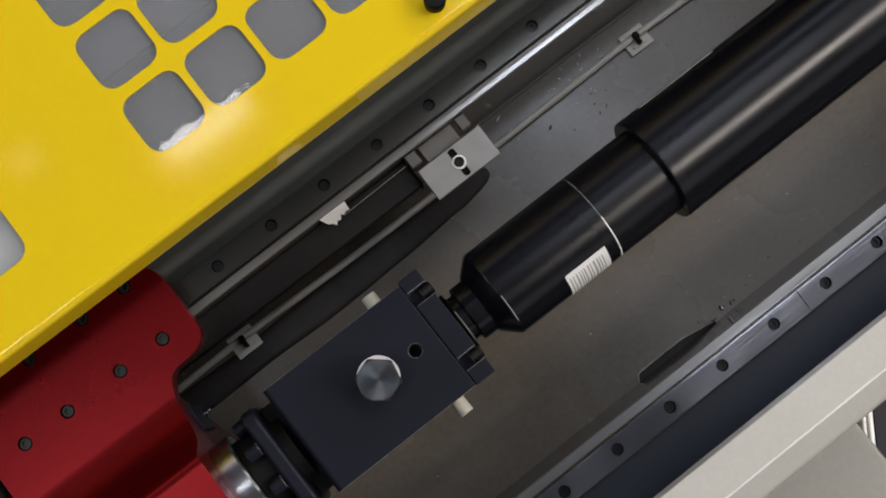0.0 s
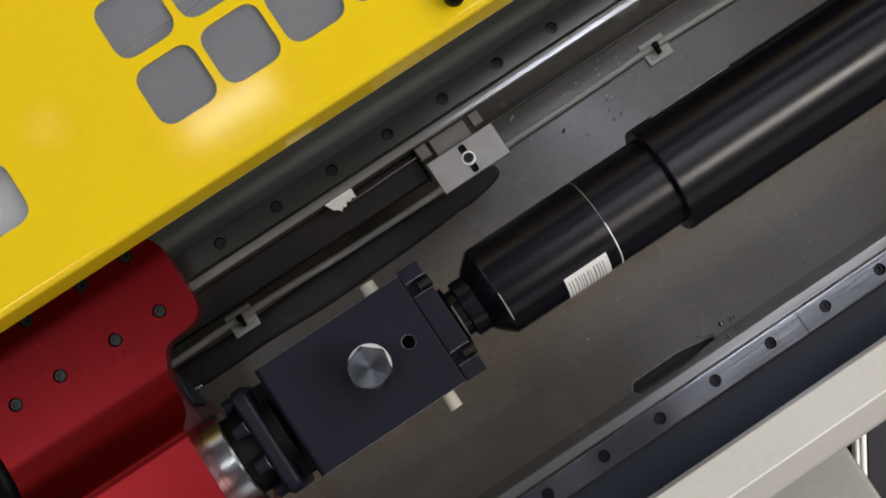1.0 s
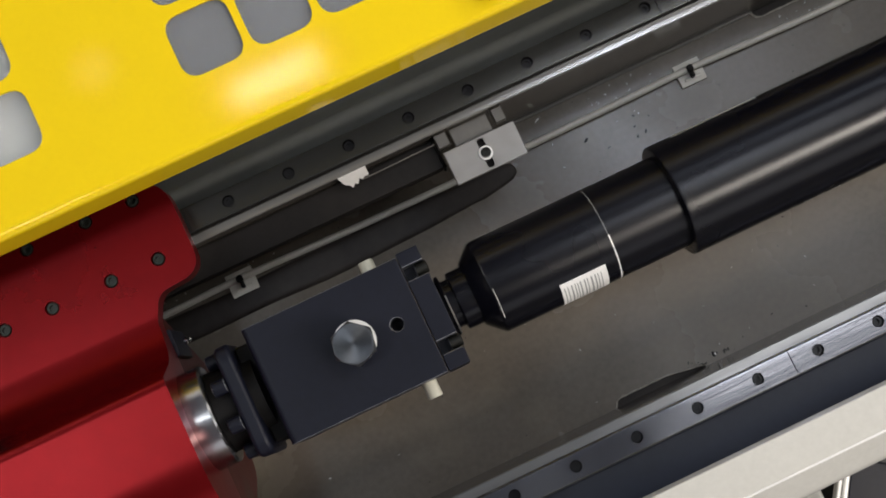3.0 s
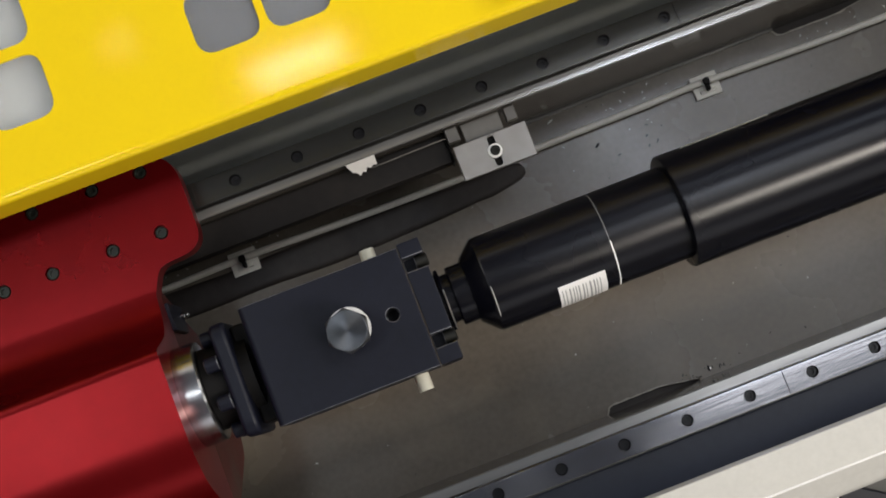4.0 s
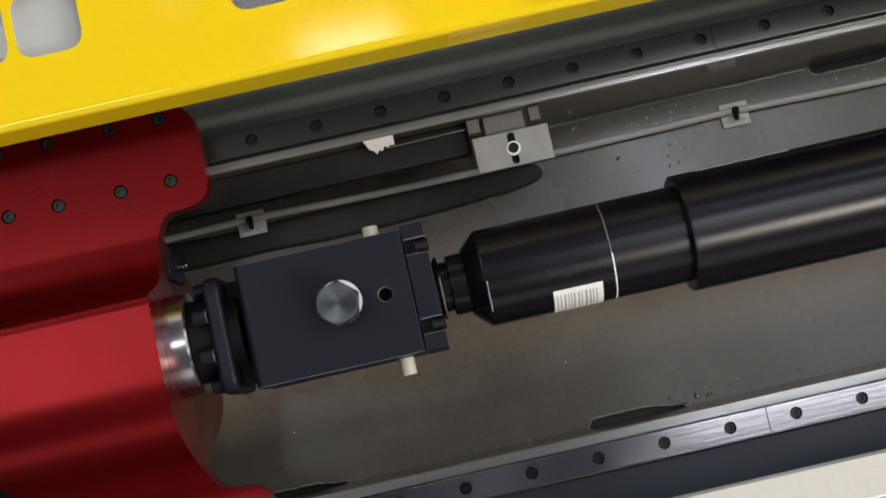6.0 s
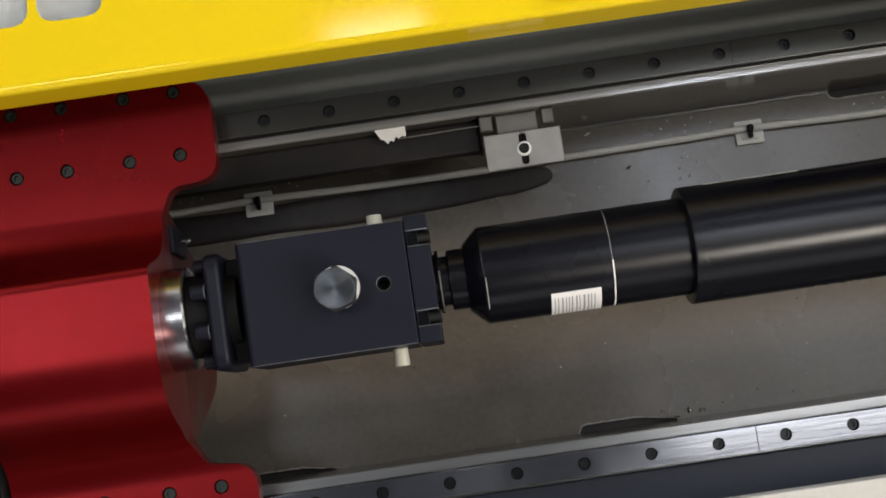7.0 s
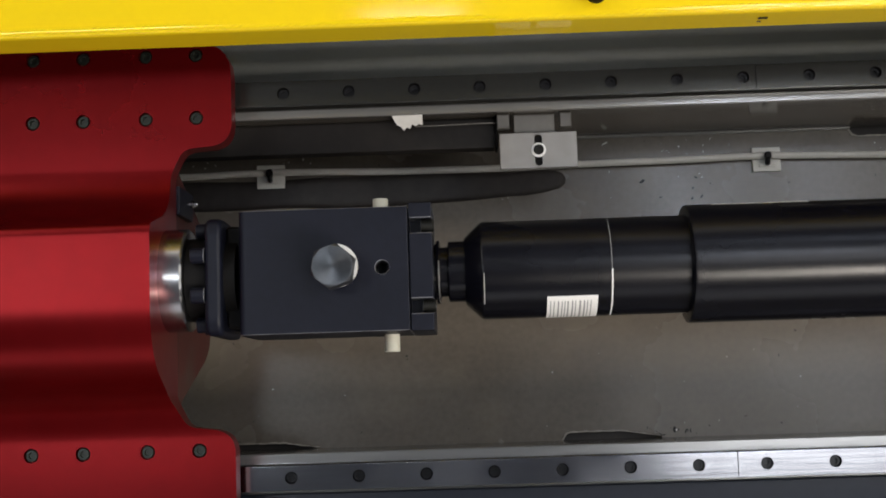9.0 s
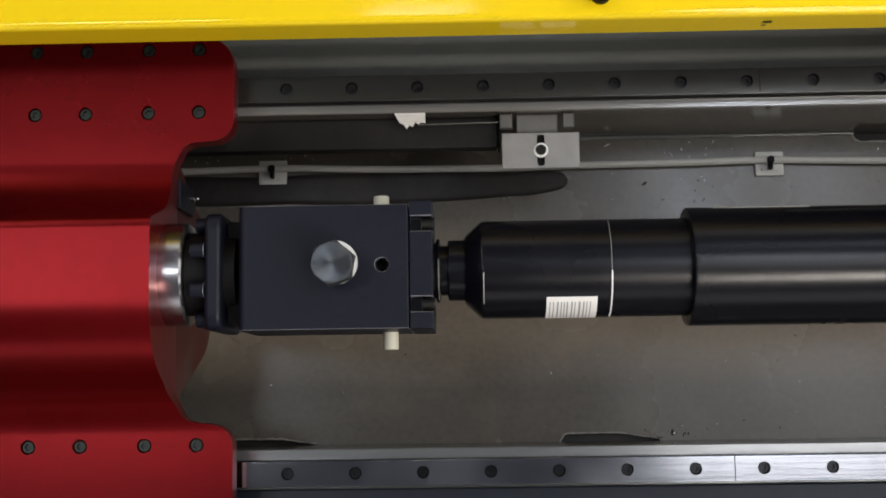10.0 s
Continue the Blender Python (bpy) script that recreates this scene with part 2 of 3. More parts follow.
def cut(ob, bm, operation="DIFFERENCE"):
    """Takes the closed forms in bm away from the mesh of ob, or keeps what both share."""
    bmesh.ops.recalc_face_normals(bm, faces=bm.faces)
    me = bpy.data.meshes.new("cutter")
    bm.to_mesh(me)
    bm.free()
    tool = new("cutter", me)
    if ob.parent:
        tool.parent = ob.parent
    mod = ob.modifiers.new("cut", "BOOLEAN")
    mod.operation, mod.object, mod.solver = operation, tool, "EXACT"
    bpy.context.view_layer.update()
    made = bpy.data.meshes.new_from_object(ob.evaluated_get(bpy.context.evaluated_depsgraph_get()))
    ob.modifiers.remove(mod)
    old = ob.data
    ob.data = made
    bpy.data.meshes.remove(old)
    bpy.data.objects.remove(tool)
    for poly in made.polygons:
        poly.use_smooth = True
    made.set_sharp_from_angle(angle=radians(35))
    return ob


def edge_wear(ob, width=0.0006, seg=2, worn=None, angle=50):
    """A small bevel on every sharp edge, in a second material where the edge is worn bare."""
    bv = ob.modifiers.new("edge", "BEVEL")
    bv.width, bv.segments, bv.limit_method, bv.angle_limit = width, seg, "ANGLE", radians(angle)
    if worn:
        ob.data.materials.append(worn)
        bv.material = 1
    return ob


def socket_screw(parent, name, x, y, z, r, h, material=M_SCREW, axis="z"):
    """A cap screw whose head top lies at z, with a hexagonal socket."""
    bm = bmesh.new()
    top = [(-h, r), (-r * 0.18, r), (0, r * 0.84), (0, r * 0.52), (-h * 0.55, r * 0.5), (-h * 0.55, 0.0004)]
    lathe(bm, top, (0, 0, 0), axis, 18)
    ob = part(name, bm, material, parent)
    ob.location = (x, y, z)
    return ob


# ---------------------------------------------------------------- hall
def slab(name, x0, x1, y0, y1, z0, z1, material, label, category):
    bm = box(bmesh.new(), x0, x1, y0, y1, z0, z1)
    return tagged(finish(name, bm, material, smooth=0), label, category, kind="structure")


slab("floor", -5, 6, -5, 5, -0.1, 0.0, M_CONCRETE, "grey concrete workshop floor under the machine", "floor")
slab("ceiling", -5, 6, -5, 5, 4.6, 4.7, M_CEIL, "plain grey workshop ceiling above the machine", "ceiling")
slab("wall_north", -5, 6, 5, 5.15, 0, 4.6, M_WALL, "plain grey workshop wall", "wall")
slab("wall_south", -5, 6, -5.15, -5, 0, 4.6, M_WALL, "plain grey workshop wall", "wall")
slab("wall_west", -5.15, -5, -5, 5, 0, 4.6, M_WALL, "plain grey workshop wall", "wall")
slab("wall_east", 6, 6.15, -5, 5, 0, 4.6, M_WALL, "plain grey workshop wall", "wall")

# ---------------------------------------------------------------- machine bed
X0, X1 = -0.75, 1.45
YF, YR = -0.1515, 0.1585
FLOOR_Z = 0.843
LEDGE_Z = 0.978
bed = thing("machine_bed", (0.3, 0, 0), "dark painted steel machine bed with a deep central trough", "machine bed", kind="")
bm = box(bmesh.new(), X0, X1, YF, YR, FLOOR_Z - 0.03, FLOOR_Z)
trough = part("trough_floor", bm, M_BED, None, "glossy dark grey painted trough floor, dusty")
SLOTS = ((0.2530, 0.3520, -0.1440, -1), (-0.0800, 0.0060, -0.1458, -1), (0.5575, 0.6800, 0.1495, 1))


def slot_outline(a, b, y, side, grow, seed):
    """A ragged slot against the wall: square at one end, running out in a tail at the other."""
    r = random.Random(seed)
    wall = (YF - 0.01) if side < 0 else (YR + 0.01)
    edge = []
    for k in range(25):
        w = k / 24
        depth = min(1.0, (w / 0.06) ** 0.5) if w < 0.06 else (1.0 if w < 0.62 else 1.0 - 0.80 * ((w - 0.62) / 0.38) ** 0.8)
        base = YF if side < 0 else YR
        edge.append((a - grow + (b - a + 2 * grow) * w, base + (y - base - side * grow) * depth + r.uniform(-1, 1) * 0.00045))
    return edge + [(b + grow, wall), (a - grow, wall)]


slots = bmesh.new()
for k, (a, b, y, side) in enumerate(SLOTS):
    extrude(slots, slot_outline(a, b, y, side, 0.0, k), "z", FLOOR_Z - 0.010, FLOOR_Z + 0.02)
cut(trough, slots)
# slot bottoms and sides: the recess's shade painted in with a dark colour
trough.data.materials.append(M_FLOOR_SHADE)
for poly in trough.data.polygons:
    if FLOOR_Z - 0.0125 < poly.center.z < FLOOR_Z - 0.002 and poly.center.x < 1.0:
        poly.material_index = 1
trough.parent = bed
trough.matrix_parent_inverse = bed.matrix_world.inverted()
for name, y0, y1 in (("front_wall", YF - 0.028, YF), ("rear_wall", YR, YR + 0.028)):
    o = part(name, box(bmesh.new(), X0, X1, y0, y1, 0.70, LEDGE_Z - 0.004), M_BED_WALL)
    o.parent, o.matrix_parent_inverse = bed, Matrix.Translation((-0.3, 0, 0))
for name, y0, y1 in (("front_ledge", -0.186, YF + 0.001), ("rear_ledge", YR - 0.001, 0.192)):
    o = part(name, box(bmesh.new(), X0, X1, y0, y1, LEDGE_Z - 0.004, LEDGE_Z, 0.0008, 1), M_LEDGE, None, "ground bare steel strip")
    o.parent, o.matrix_parent_inverse = bed, Matrix.Translation((-0.3, 0, 0))
for name, y0, y1, z1 in (("front_shelf", -0.262, -0.186, LEDGE_Z - 0.006),):
    o = part(name, box(bmesh.new(), X0, X1, y0, y1, 0.70, z1, 0.003, 2), M_BED_TOP)
    o.parent, o.matrix_parent_inverse = bed, Matrix.Translation((-0.3, 0, 0))
prof = rounded([(0.1925, 0.70), (0.1925, LEDGE_Z - 0.004), (0.2125, LEDGE_Z - 0.003, 0.010), (0.2300, LEDGE_Z - 0.022, 0.010), (0.2450, LEDGE_Z - 0.022), (0.2450, 0.70)], 8)
o = part("inner_tray", box(bmesh.new(), X0, X1, 0.2455, 0.40, 0.7005, 0.93, 0.003, 2), M_BED_TOP)
o.parent, o.matrix_parent_inverse = bed, Matrix.Translation((-0.3, 0, 0))
o = part("rear_shelf", extrude(bmesh.new(), prof, "x", X0, X1), M_STEP)
o.parent, o.matrix_parent_inverse = bed, Matrix.Translation((-0.3, 0, 0))
for k, (a, b, y, side) in enumerate(SLOTS):
    inner, outer = slot_outline(a, b, y, side, 0.0, k)[:25], slot_outline(a, b, y, side, 0.0016, k + 9)[:25]
    bm = bmesh.new()
    rows = [[bm.verts.new((u, v, FLOOR_Z + h)) for u, v in line] for line, h in ((inner, -0.002), (inner, 0.0006), (outer, 0.0004), (outer, -0.001))]
    for A, B in zip(rows, rows[1:] + rows[:1]):
        for i in range(24):
            bm.faces.new((A[i], A[i + 1], B[i + 1], B[i]))
    bm.faces.new([r[0] for r in rows])
    bm.faces.new([r[-1] for r in rows])
    o = part("slot_rim", bm, M_BARE, None, "scuffed bare rim of the slot")
    o.parent, o.matrix_parent_inverse = bed, Matrix.Translation((-0.3, 0, 0))
o = part("weld_bead", lathe(bmesh.new(), [(0.275, 0.0012)] + [(0.28 + 0.0045 * k, 0.0022 + 0.0006 * (k % 2) * (1 + math.sin(k * 1.7)) / 2) for k in range(62)] + [(0.56, 0.0012)], (0, YR - 0.001, FLOOR_Z + 0.001), "x", 8), M_LEDGE, None, "rough weld bead")
o.parent, o.matrix_parent_inverse = bed, Matrix.Translation((-0.3, 0, 0))
o = part("base_frame", box(bmesh.new(), X0, X1, -0.262, 0.40, 0.0, 0.70, 0.004, 2), M_BED_TOP)
o.parent, o.matrix_parent_inverse = bed, Matrix.Translation((-0.3, 0, 0))


# ---------------------------------------------------------------- rails
def linear_rail(y, offset, joint, chamfers, steel, screw_steel):
    rail = thing("linear_rail", (0, y, LEDGE_Z), "ground steel linear guide rail with a row of counterbored screws", "rail", "linear guide rails")
    h = 0.022
    prof = rounded([(-0.0115, 0), (0.0115, 0), (0.0115, 0.004, 0.001), (0.0082, 0.0075, 0.001), (0.0082, 0.0155, 0.001), (0.0115, 0.0185, 0.001),
                    (0.0115, h, chamfers[1]), (-0.0115, h, chamfers[0]), (-0.0115, 0.0185, 0.001), (-0.0082, 0.0155, 0.001), (-0.0082, 0.0075, 0.001), (-0.0115, 0.004, 0.001)], 6)
    for a, b in ((X0 + 0.02, joint - 0.0004), (joint + 0.0004, X1 - 0.02)):
        o = part("rail_body", extrude(bmesh.new(), prof, "x", a, b), steel, rail)
        holes = bmesh.new()
        for k in range(-13, 24):
            x = offset + 0.06 * k
            if a + 0.008 < x < b - 0.008:
                lathe(holes, [(h - 0.010, 0.0056), (h + 0.002, 0.0056)], (x, 0, 0), "z", 20)
        cut(o, holes)
    for k in range(-11, 22):
        socket_screw(rail, "rail_screw", offset + 0.06 * k, 0, h - 0.0036, 0.0053, 0.0052, screw_steel)
    return rail


linear_rail(-0.171, 0.0, 0.3945, (0.0003, 0.0018), M_RAIL, M_RAIL_SCREW)
# rear rail, darkened by colour for what it mirrors
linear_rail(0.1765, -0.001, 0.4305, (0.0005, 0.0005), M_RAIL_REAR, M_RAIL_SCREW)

# ---------------------------------------------------------------- red carriage saddle
saddle = thing("carriage_saddle", (-0.15, 0, 1.014), "glossy red painted carriage saddle bolted over both guide rails", "carriage")


def on(parent, ob):
    ob.parent = parent
    ob.matrix_parent_inverse = Matrix.Translation(parent.location).inverted()
    return ob


outline = rounded([(-0.255, -0.237, 0.012), (-0.0425, -0.237, 0.016), (-0.0425, -0.128, 0.022), (-0.084, -0.123, 0.016), (-0.0968, -0.098, 0.02),
                   (-0.0968, 0.098, 0.02), (-0.086, 0.121, 0.016), (-0.0425, 0.124, 0.022), (-0.0425, 0.2165, 0.030), (-0.255, 0.2165, 0.012)], 9)
profile = rounded([(-0.2375, 1.0145), (-0.2375, 1.0345), (-0.102, 1.0345, 0.050), (-0.064, 1.1135, 0.075), (0.0445, 1.1135, 0.010), (0.0660, 1.0345, 0.055), (0.2300, 1.0345), (0.2300, 1.0145)], 18)
plate = part("saddle_body", extrude(bmesh.new(), profile, "x", -0.2545, -0.02), M_RED)
cut(plate, extrude(bmesh.new(), outline, "z", 1.0, 1.2), "INTERSECT")
holes = bmesh.new()
BOLTS = [(x, y) for x in (-0.2200, -0.1750, -0.1190, -0.0740) for y in (0.2060, 0.1490, -0.1435, -0.2005)]
for x, y in BOLTS:
    lathe(holes, [(1.0275, 0.0064), (1.04, 0.0064)], (x, y, 0), "z", 20)
cut(plate, holes)
edge_wear(plate, 0.0011, 3, angle=48)
on(saddle, plate)
for x, y in BOLTS:
    on(saddle, socket_screw(None, "plate_screw", x, y, 1.0335, 0.0055, 0.0058, M_ZINC_DARK))

# nut housing below the plate, coloured dark for the shade it sits in
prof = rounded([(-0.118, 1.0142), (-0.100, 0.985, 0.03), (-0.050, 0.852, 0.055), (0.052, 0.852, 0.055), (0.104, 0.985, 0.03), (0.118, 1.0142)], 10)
web = part("nut_housing", extrude(bmesh.new(), prof, "x", -0.215, -0.0985), M_RED_SHADED, None, "red painted nut housing, its shade put into the colour")
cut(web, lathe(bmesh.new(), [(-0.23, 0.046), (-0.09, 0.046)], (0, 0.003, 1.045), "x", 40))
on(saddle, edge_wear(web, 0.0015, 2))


def bearing_block(x, y):
    b = thing("bearing_block", (x, y, 0.984), "steel linear bearing block riding on the guide rail", "bearing block", "bearing blocks")
    part("block_body", box(bmesh.new(), -0.032, 0.032, -0.035, 0.035, 0.0, 0.0300, 0.002), M_RAIL, b)
    for s in (-1, 1):
        part("end_seal", box(bmesh.new(), min(s * 0.0325, s * 0.042), max(s * 0.0325, s * 0.042), -0.033, 0.033, 0.002, 0.028, 0.002), M_BLACK_MATT, b)
    for o in b.children:
        c = box(bmesh.new(), -0.06, 0.06, -0.0122, 0.0122, -0.01, 0.0168)
        cut(o, c)
    return b


for x in (-0.1975, -0.0965):
    for y in (-0.171, 0.1765):
        bearing_block(x, y)

# ---------------------------------------------------------------- cylinder and its rod head
AY, AZ = 0.003, 1.045
cyl = thing("hydraulic_cylinder", (0.4, AY, AZ), "black painted hydraulic cylinder lying along the bed trough", "hydraulic cylinder")
o = part("piston_barrel", lathe(bmesh.new(), [(0.1595, 0.020), (0.1600, 0.0285), (0.1615, 0.0300), (0.1735, 0.0412), (0.1755, 0.0420), (0.2812, 0.0420), (0.2816, 0.0415),
                                              (0.2830, 0.0415), (0.2834, 0.0420), (0.360, 0.0420)], (0, AY, AZ), "x", 72), M_BLACK_GLOSS)
on(cyl, o)
o = part("outer_barrel", lathe(bmesh.new(), [(0.3490, 0.0425), (0.3492, 0.0492), (0.3500, 0.0505), (0.3520, 0.0508), (1.30, 0.0508), (1.302, 0.049)], (0, AY, AZ), "x", 72), M_BLACK_GLOSS)
on(cyl, o)
o = part("scribed_ring", lathe(bmesh.new(), [(0.2818, 0.04225), (0.2830, 0.04225)], (0, AY, AZ), "x", 40, 98, 172), M_WHITE, None, "thin white paint line round the barrel")
on(cyl, o)
o = part("scribed_ring", lathe(bmesh.new(), [(0.2820, 0.0419), (0.2825, 0.0419)], (0, AY, AZ), "x", 60, 12, 180), M_GREY_INK)
on(cyl, o)
on(cyl, part("snap_ring", lathe(bmesh.new(), [(0.1372, 0.0274), (0.1375, 0.0284), (0.1382, 0.0284), (0.1385, 0.0274)], (0, AY, AZ), "x", 40, 75, 160), M_BRACKET, None, "bright steel snap ring"))
# highlight on the chamfer edge, drawn as a pale arc
on(cyl, part("edge_mark", lathe(bmesh.new(), [(0.1754, 0.04215), (0.1759, 0.04222)], (0, AY, AZ), "x", 30, 98, 138), M_CLIP, None, "thin pale line painted as the chamfer edge highlight"))
rear_strip = lathe(bmesh.new(), [(0.372, 0.0510), (0.373, 0.0514), (0.453, 0.0514), (0.454, 0.0510)], (0, AY, AZ), "x", 6, 17, 21)
on(cyl, part("rating_strip", rear_strip, M_CLIP, None, "thin bare metal rating strip"))
rod = lathe(bmesh.new(), [(0.128, 0.012), (0.128, 0.0240), (0.1350, 0.0240), (0.1358, 0.0270), (0.1378, 0.0275), (0.1386, 0.0270), (0.1392, 0.0215),
                          (0.1450, 0.0215), (0.1458, 0.0255), (0.1470, 0.0262), (0.1590, 0.0262), (0.1645, 0.0262)], (0, AY, AZ), "x", 48)
on(cyl, part("rod_neck", rod, M_BLACK_GLOSS, None, "stepped black rod neck with a locking collar"))

head = thing("rod_clamp_block", (0.04, AY, 0.995), "square black steel clamp block joining the cylinder rod to the saddle", "clamp block")
prof = rounded([(-0.0275, 0.995), (0.1135, 0.995), (0.1135, 1.0953, 0.0012), (-0.0275, 1.0953, 0.007)], 10)
block = part("block_body", extrude(bmesh.new(), prof, "y", AY - 0.0515, AY + 0.0515), M_BLACK_STEEL)
c = lathe(bmesh.new(), [(1.070, 0.0058), (1.10, 0.0058)], (0.0916, 0.0041, 0), "z", 24)
cut(block, c)
edge_wear(block, 0.0004, 1, M_WORN)
on(head, block)
bm = box(bmesh.new(), 0.1143, 0.1335, AY - 0.0520, AY + 0.0545, 0.998, 1.0925, 0.0010, 2)
bar = part("clamp_bar", bm, M_BLACK_STEEL, None, "black steel clamp bar with two sunk cap screws")
c = bmesh.new()
for y in (0.0385, -0.0285):
    box(c, 0.112, 0.1345, y - 0.0062, y + 0.0062, 1.078, 1.10)
cut(bar, c)
edge_wear(bar, 0.0007, 1, M_WORN)
on(head, bar)
for y in (0.0385, -0.0285):
    s = socket_screw(None, "cap_screw", 0.1352, y, 1.0845, 0.0056, 0.011, M_SCREW, "x")
    on(head, edge_wear(s, 0.0004, 1, M_WORN))
for x, z, a, b in ((0.0945, 1.026, AY - 0.0665, AY - 0.050), (0.0885, 1.046, AY + 0.050, AY + 0.0655)):
    bm = lathe(bmesh.new(), [(a, 0.0060), (a + 0.0006, 0.0067), (b - 0.0006, 0.0067), (b, 0.0060)], (x, 0, z), "y", 24)
    on(head, part("side_pin", bm, M_NYLON, None, "off-white plastic pin"))

# flange with cap screws between the collar and the clamp block
flange = thing("rod_flange", (-0.06, AY, 0.99), "black steel flange screwed against a polished collar", "flange")
bm = extrude(bmesh.new(), rounded([(AY - 0.0505, 0.992, 0.010), (AY + 0.0485, 0.992, 0.010), (AY + 0.0485, 1.090, 0.016), (AY - 0.0505, 1.090, 0.016)], 8), "x", -0.0570, -0.0430)
o = edge_wear(part("flange_plate", bm, M_BLACK_STEEL), 0.0035, 3)
on(flange, o)
# black filler added between flange and block, for the shade in the gap
on(flange, part("gasket_block", box(bmesh.new(), -0.0428, -0.0277, AY - 0.044, AY + 0.043, 1.0, 1.0660, 0.002, 1), M_BLACK_MATT))
on(flange, part("spigot", lathe(bmesh.new(), [(-0.0762, 0.030), (-0.0762, 0.036), (-0.0335, 0.036), (-0.0335, 0.030)], (0, AY, AZ), "x", 48), M_BLACK_MATT))
for k in range(8):
    a = radians(22.5 + 45 * k)
    s = lathe(bmesh.new(), [(-0.0690, 0.003), (-0.0690, 0.0058), (-0.0680, 0.0066), (-0.0572, 0.0066)], (0, AY + 0.0435 * math.cos(a), AZ + 0.0435 * math.sin(a)), "x", 18)
    on(flange, edge_wear(part("flange_screw", s, M_BLACK_STEEL), 0.0005, 1, M_WORN))
collar = thing("rod_collar", (-0.09, AY, 0.99), "polished bare steel collar on the piston rod", "collar")
on(collar, part("collar_ring", lathe(bmesh.new(), [(-0.1125, 0.038), (-0.1120, 0.0435), (-0.1110, 0.0445), (-0.0785, 0.0445), (-0.0768, 0.0430), (-0.0765, 0.030)], (0, AY, AZ), "x", 64), M_CHROME))

# hexagon bolt
hexbolt = thing("hexagon_bolt", (0.0541, 0.0027, 1.0953), "large zinc-plated hexagon head bolt in the clamp block", "bolt")
R6 = 0.0187
bm = extrude(bmesh.new(), [(R6 * math.cos(radians(60 * k + 20)), R6 * math.sin(radians(60 * k + 20))) for k in range(6)], "z", 0.0180, 0.0385)
hd = part("bolt_head", bm, M_HEX, hexbolt)
cut(hd, lathe(bmesh.new(), [(0.0335, 0.0202), (0.0390, 0.0160), (0.0440, 0.0160), (0.0440, 0.030), (0.0335, 0.030)], (0, 0, 0), "z", 48, loop=True))
part("turned_face", lathe(bmesh.new(), [(0.0380, 0.0158), (0.0388, 0.0154), (0.0391, 0.0090), (0.0392, 0.0004)], (0, 0, 0), "z", 48), M_TURNED, hd, "turned steel bolt face")
part("washer", lathe(bmesh.new(), [(0.0110, 0.010), (0.0110, 0.0177), (0.0172, 0.0177), (0.0172, 0.010)], (0.0010, 0.0022, 0), "z", 40), M_BRIGHT, hexbolt, "bright steel washer")
part("shank", lathe(bmesh.new(), [(0.0, 0.011), (0.0, 0.0120), (0.0182, 0.0120), (0.0182, 0.011)], (0, 0, 0), "z", 32), M_SCREW, hexbolt)

# barcode sticker, bent round the barrel
sticker = thing("barcode_sticker", (0.249, AY, AZ), "white sticker with a grey barcode on the black barrel", "sticker")


def curved_patch(x0, x1, a0, a1, r, n=14):
    """Part of a cylinder shell; angles from the top towards the front."""
    bm = bmesh.new()
    rows = []
    for k in range(n + 1):
        a = radians(a0 + (a1 - a0) * k / n)
        rows.append([bm.verts.new((x, AY - q * math.sin(a), AZ + q * math.cos(a))) for q in (r, r - 0.0004) for x in (x0, x1)])
    for A, B in zip(rows, rows[1:]):
        bm.faces.new((A[0], A[1], B[1], B[0]))
        bm.faces.new((A[2], A[3], B[3], B[2]))
        bm.faces.new((A[0], A[2], B[2], B[0]))
        bm.faces.new((A[1], A[3], B[3], B[1]))
    bm.faces.new((rows[0][0], rows[0][1], rows[0][3], rows[0][2]))
    bm.faces.new((rows[-1][0], rows[-1][1], rows[-1][3], rows[-1][2]))
    return bm


on(sticker, part("paper", curved_patch(0.2280, 0.2705, 39, 88, 0.0424), M_WHITE))
rnd = random.Random(4)
x = 0.2305
while x < 0.2665:
    w = rnd.choice((0.0008, 0.0012, 0.0016))
    on(sticker, part("bar", curved_patch(x, x + w, 46, 84, 0.0426, 8), M_GREY_INK))
    x += w + rnd.choice((0.0016, 0.0021, 0.0026))

# ---------------------------------------------------------------- rear wall fittings
bracket = thing("sensor_bracket", (0.2325, 0.125, 0.965), "zinc-plated steel bracket with a slot and one screw", "bracket")
bm = box(bmesh.new(), 0.1962, 0.2688, 0.1052, 0.1392, 0.9625, 0.9655, 0.0006, 1)
pl = part("slotted_plate", bm, M_BRACKET)
c = extrude(bmesh.new(), rounded([(0.2290, 0.1075, 0.0035), (0.2362, 0.1075, 0.0035), (0.2362, 0.1375, 0.0035), (0.2290, 0.1375, 0.0035)]), "z", 0.95, 0.98)
cut(pl, c)
on(bracket, pl)
on(bracket, part("slide_block", box(bmesh.new(), 0.200, 0.265, 0.108, 0.137, 0.9480, 0.9600, 0.001, 1), M_BLACK_MATT))
on(bracket, part("back_plate", box(bmesh.new(), 0.2105, 0.2490, 0.1392, 0.1580, 0.9560, 0.9590, 0.0006, 1), M_BRACKET_DARK))
for a, b in ((0.1945, 0.2065), (0.2535, 0.2645)):
    on(bracket, part("side_tab", box(bmesh.new(), a, b, 0.1440, 0.1580, 0.9560, 0.9640, 0.0008, 1), M_BRACKET_DARK))
on(bracket, part("screw_washer", lathe(bmesh.new(), [(0.9656, 0.004), (0.9656, 0.0068), (0.9672, 0.0068), (0.9672, 0.004)], (0.2326, 0.1222, 0), "z", 28), M_BRIGHT))
on(bracket, socket_screw(None, "bracket_screw", 0.2326, 0.1222, 0.9705, 0.0048, 0.0035, M_SCREW))

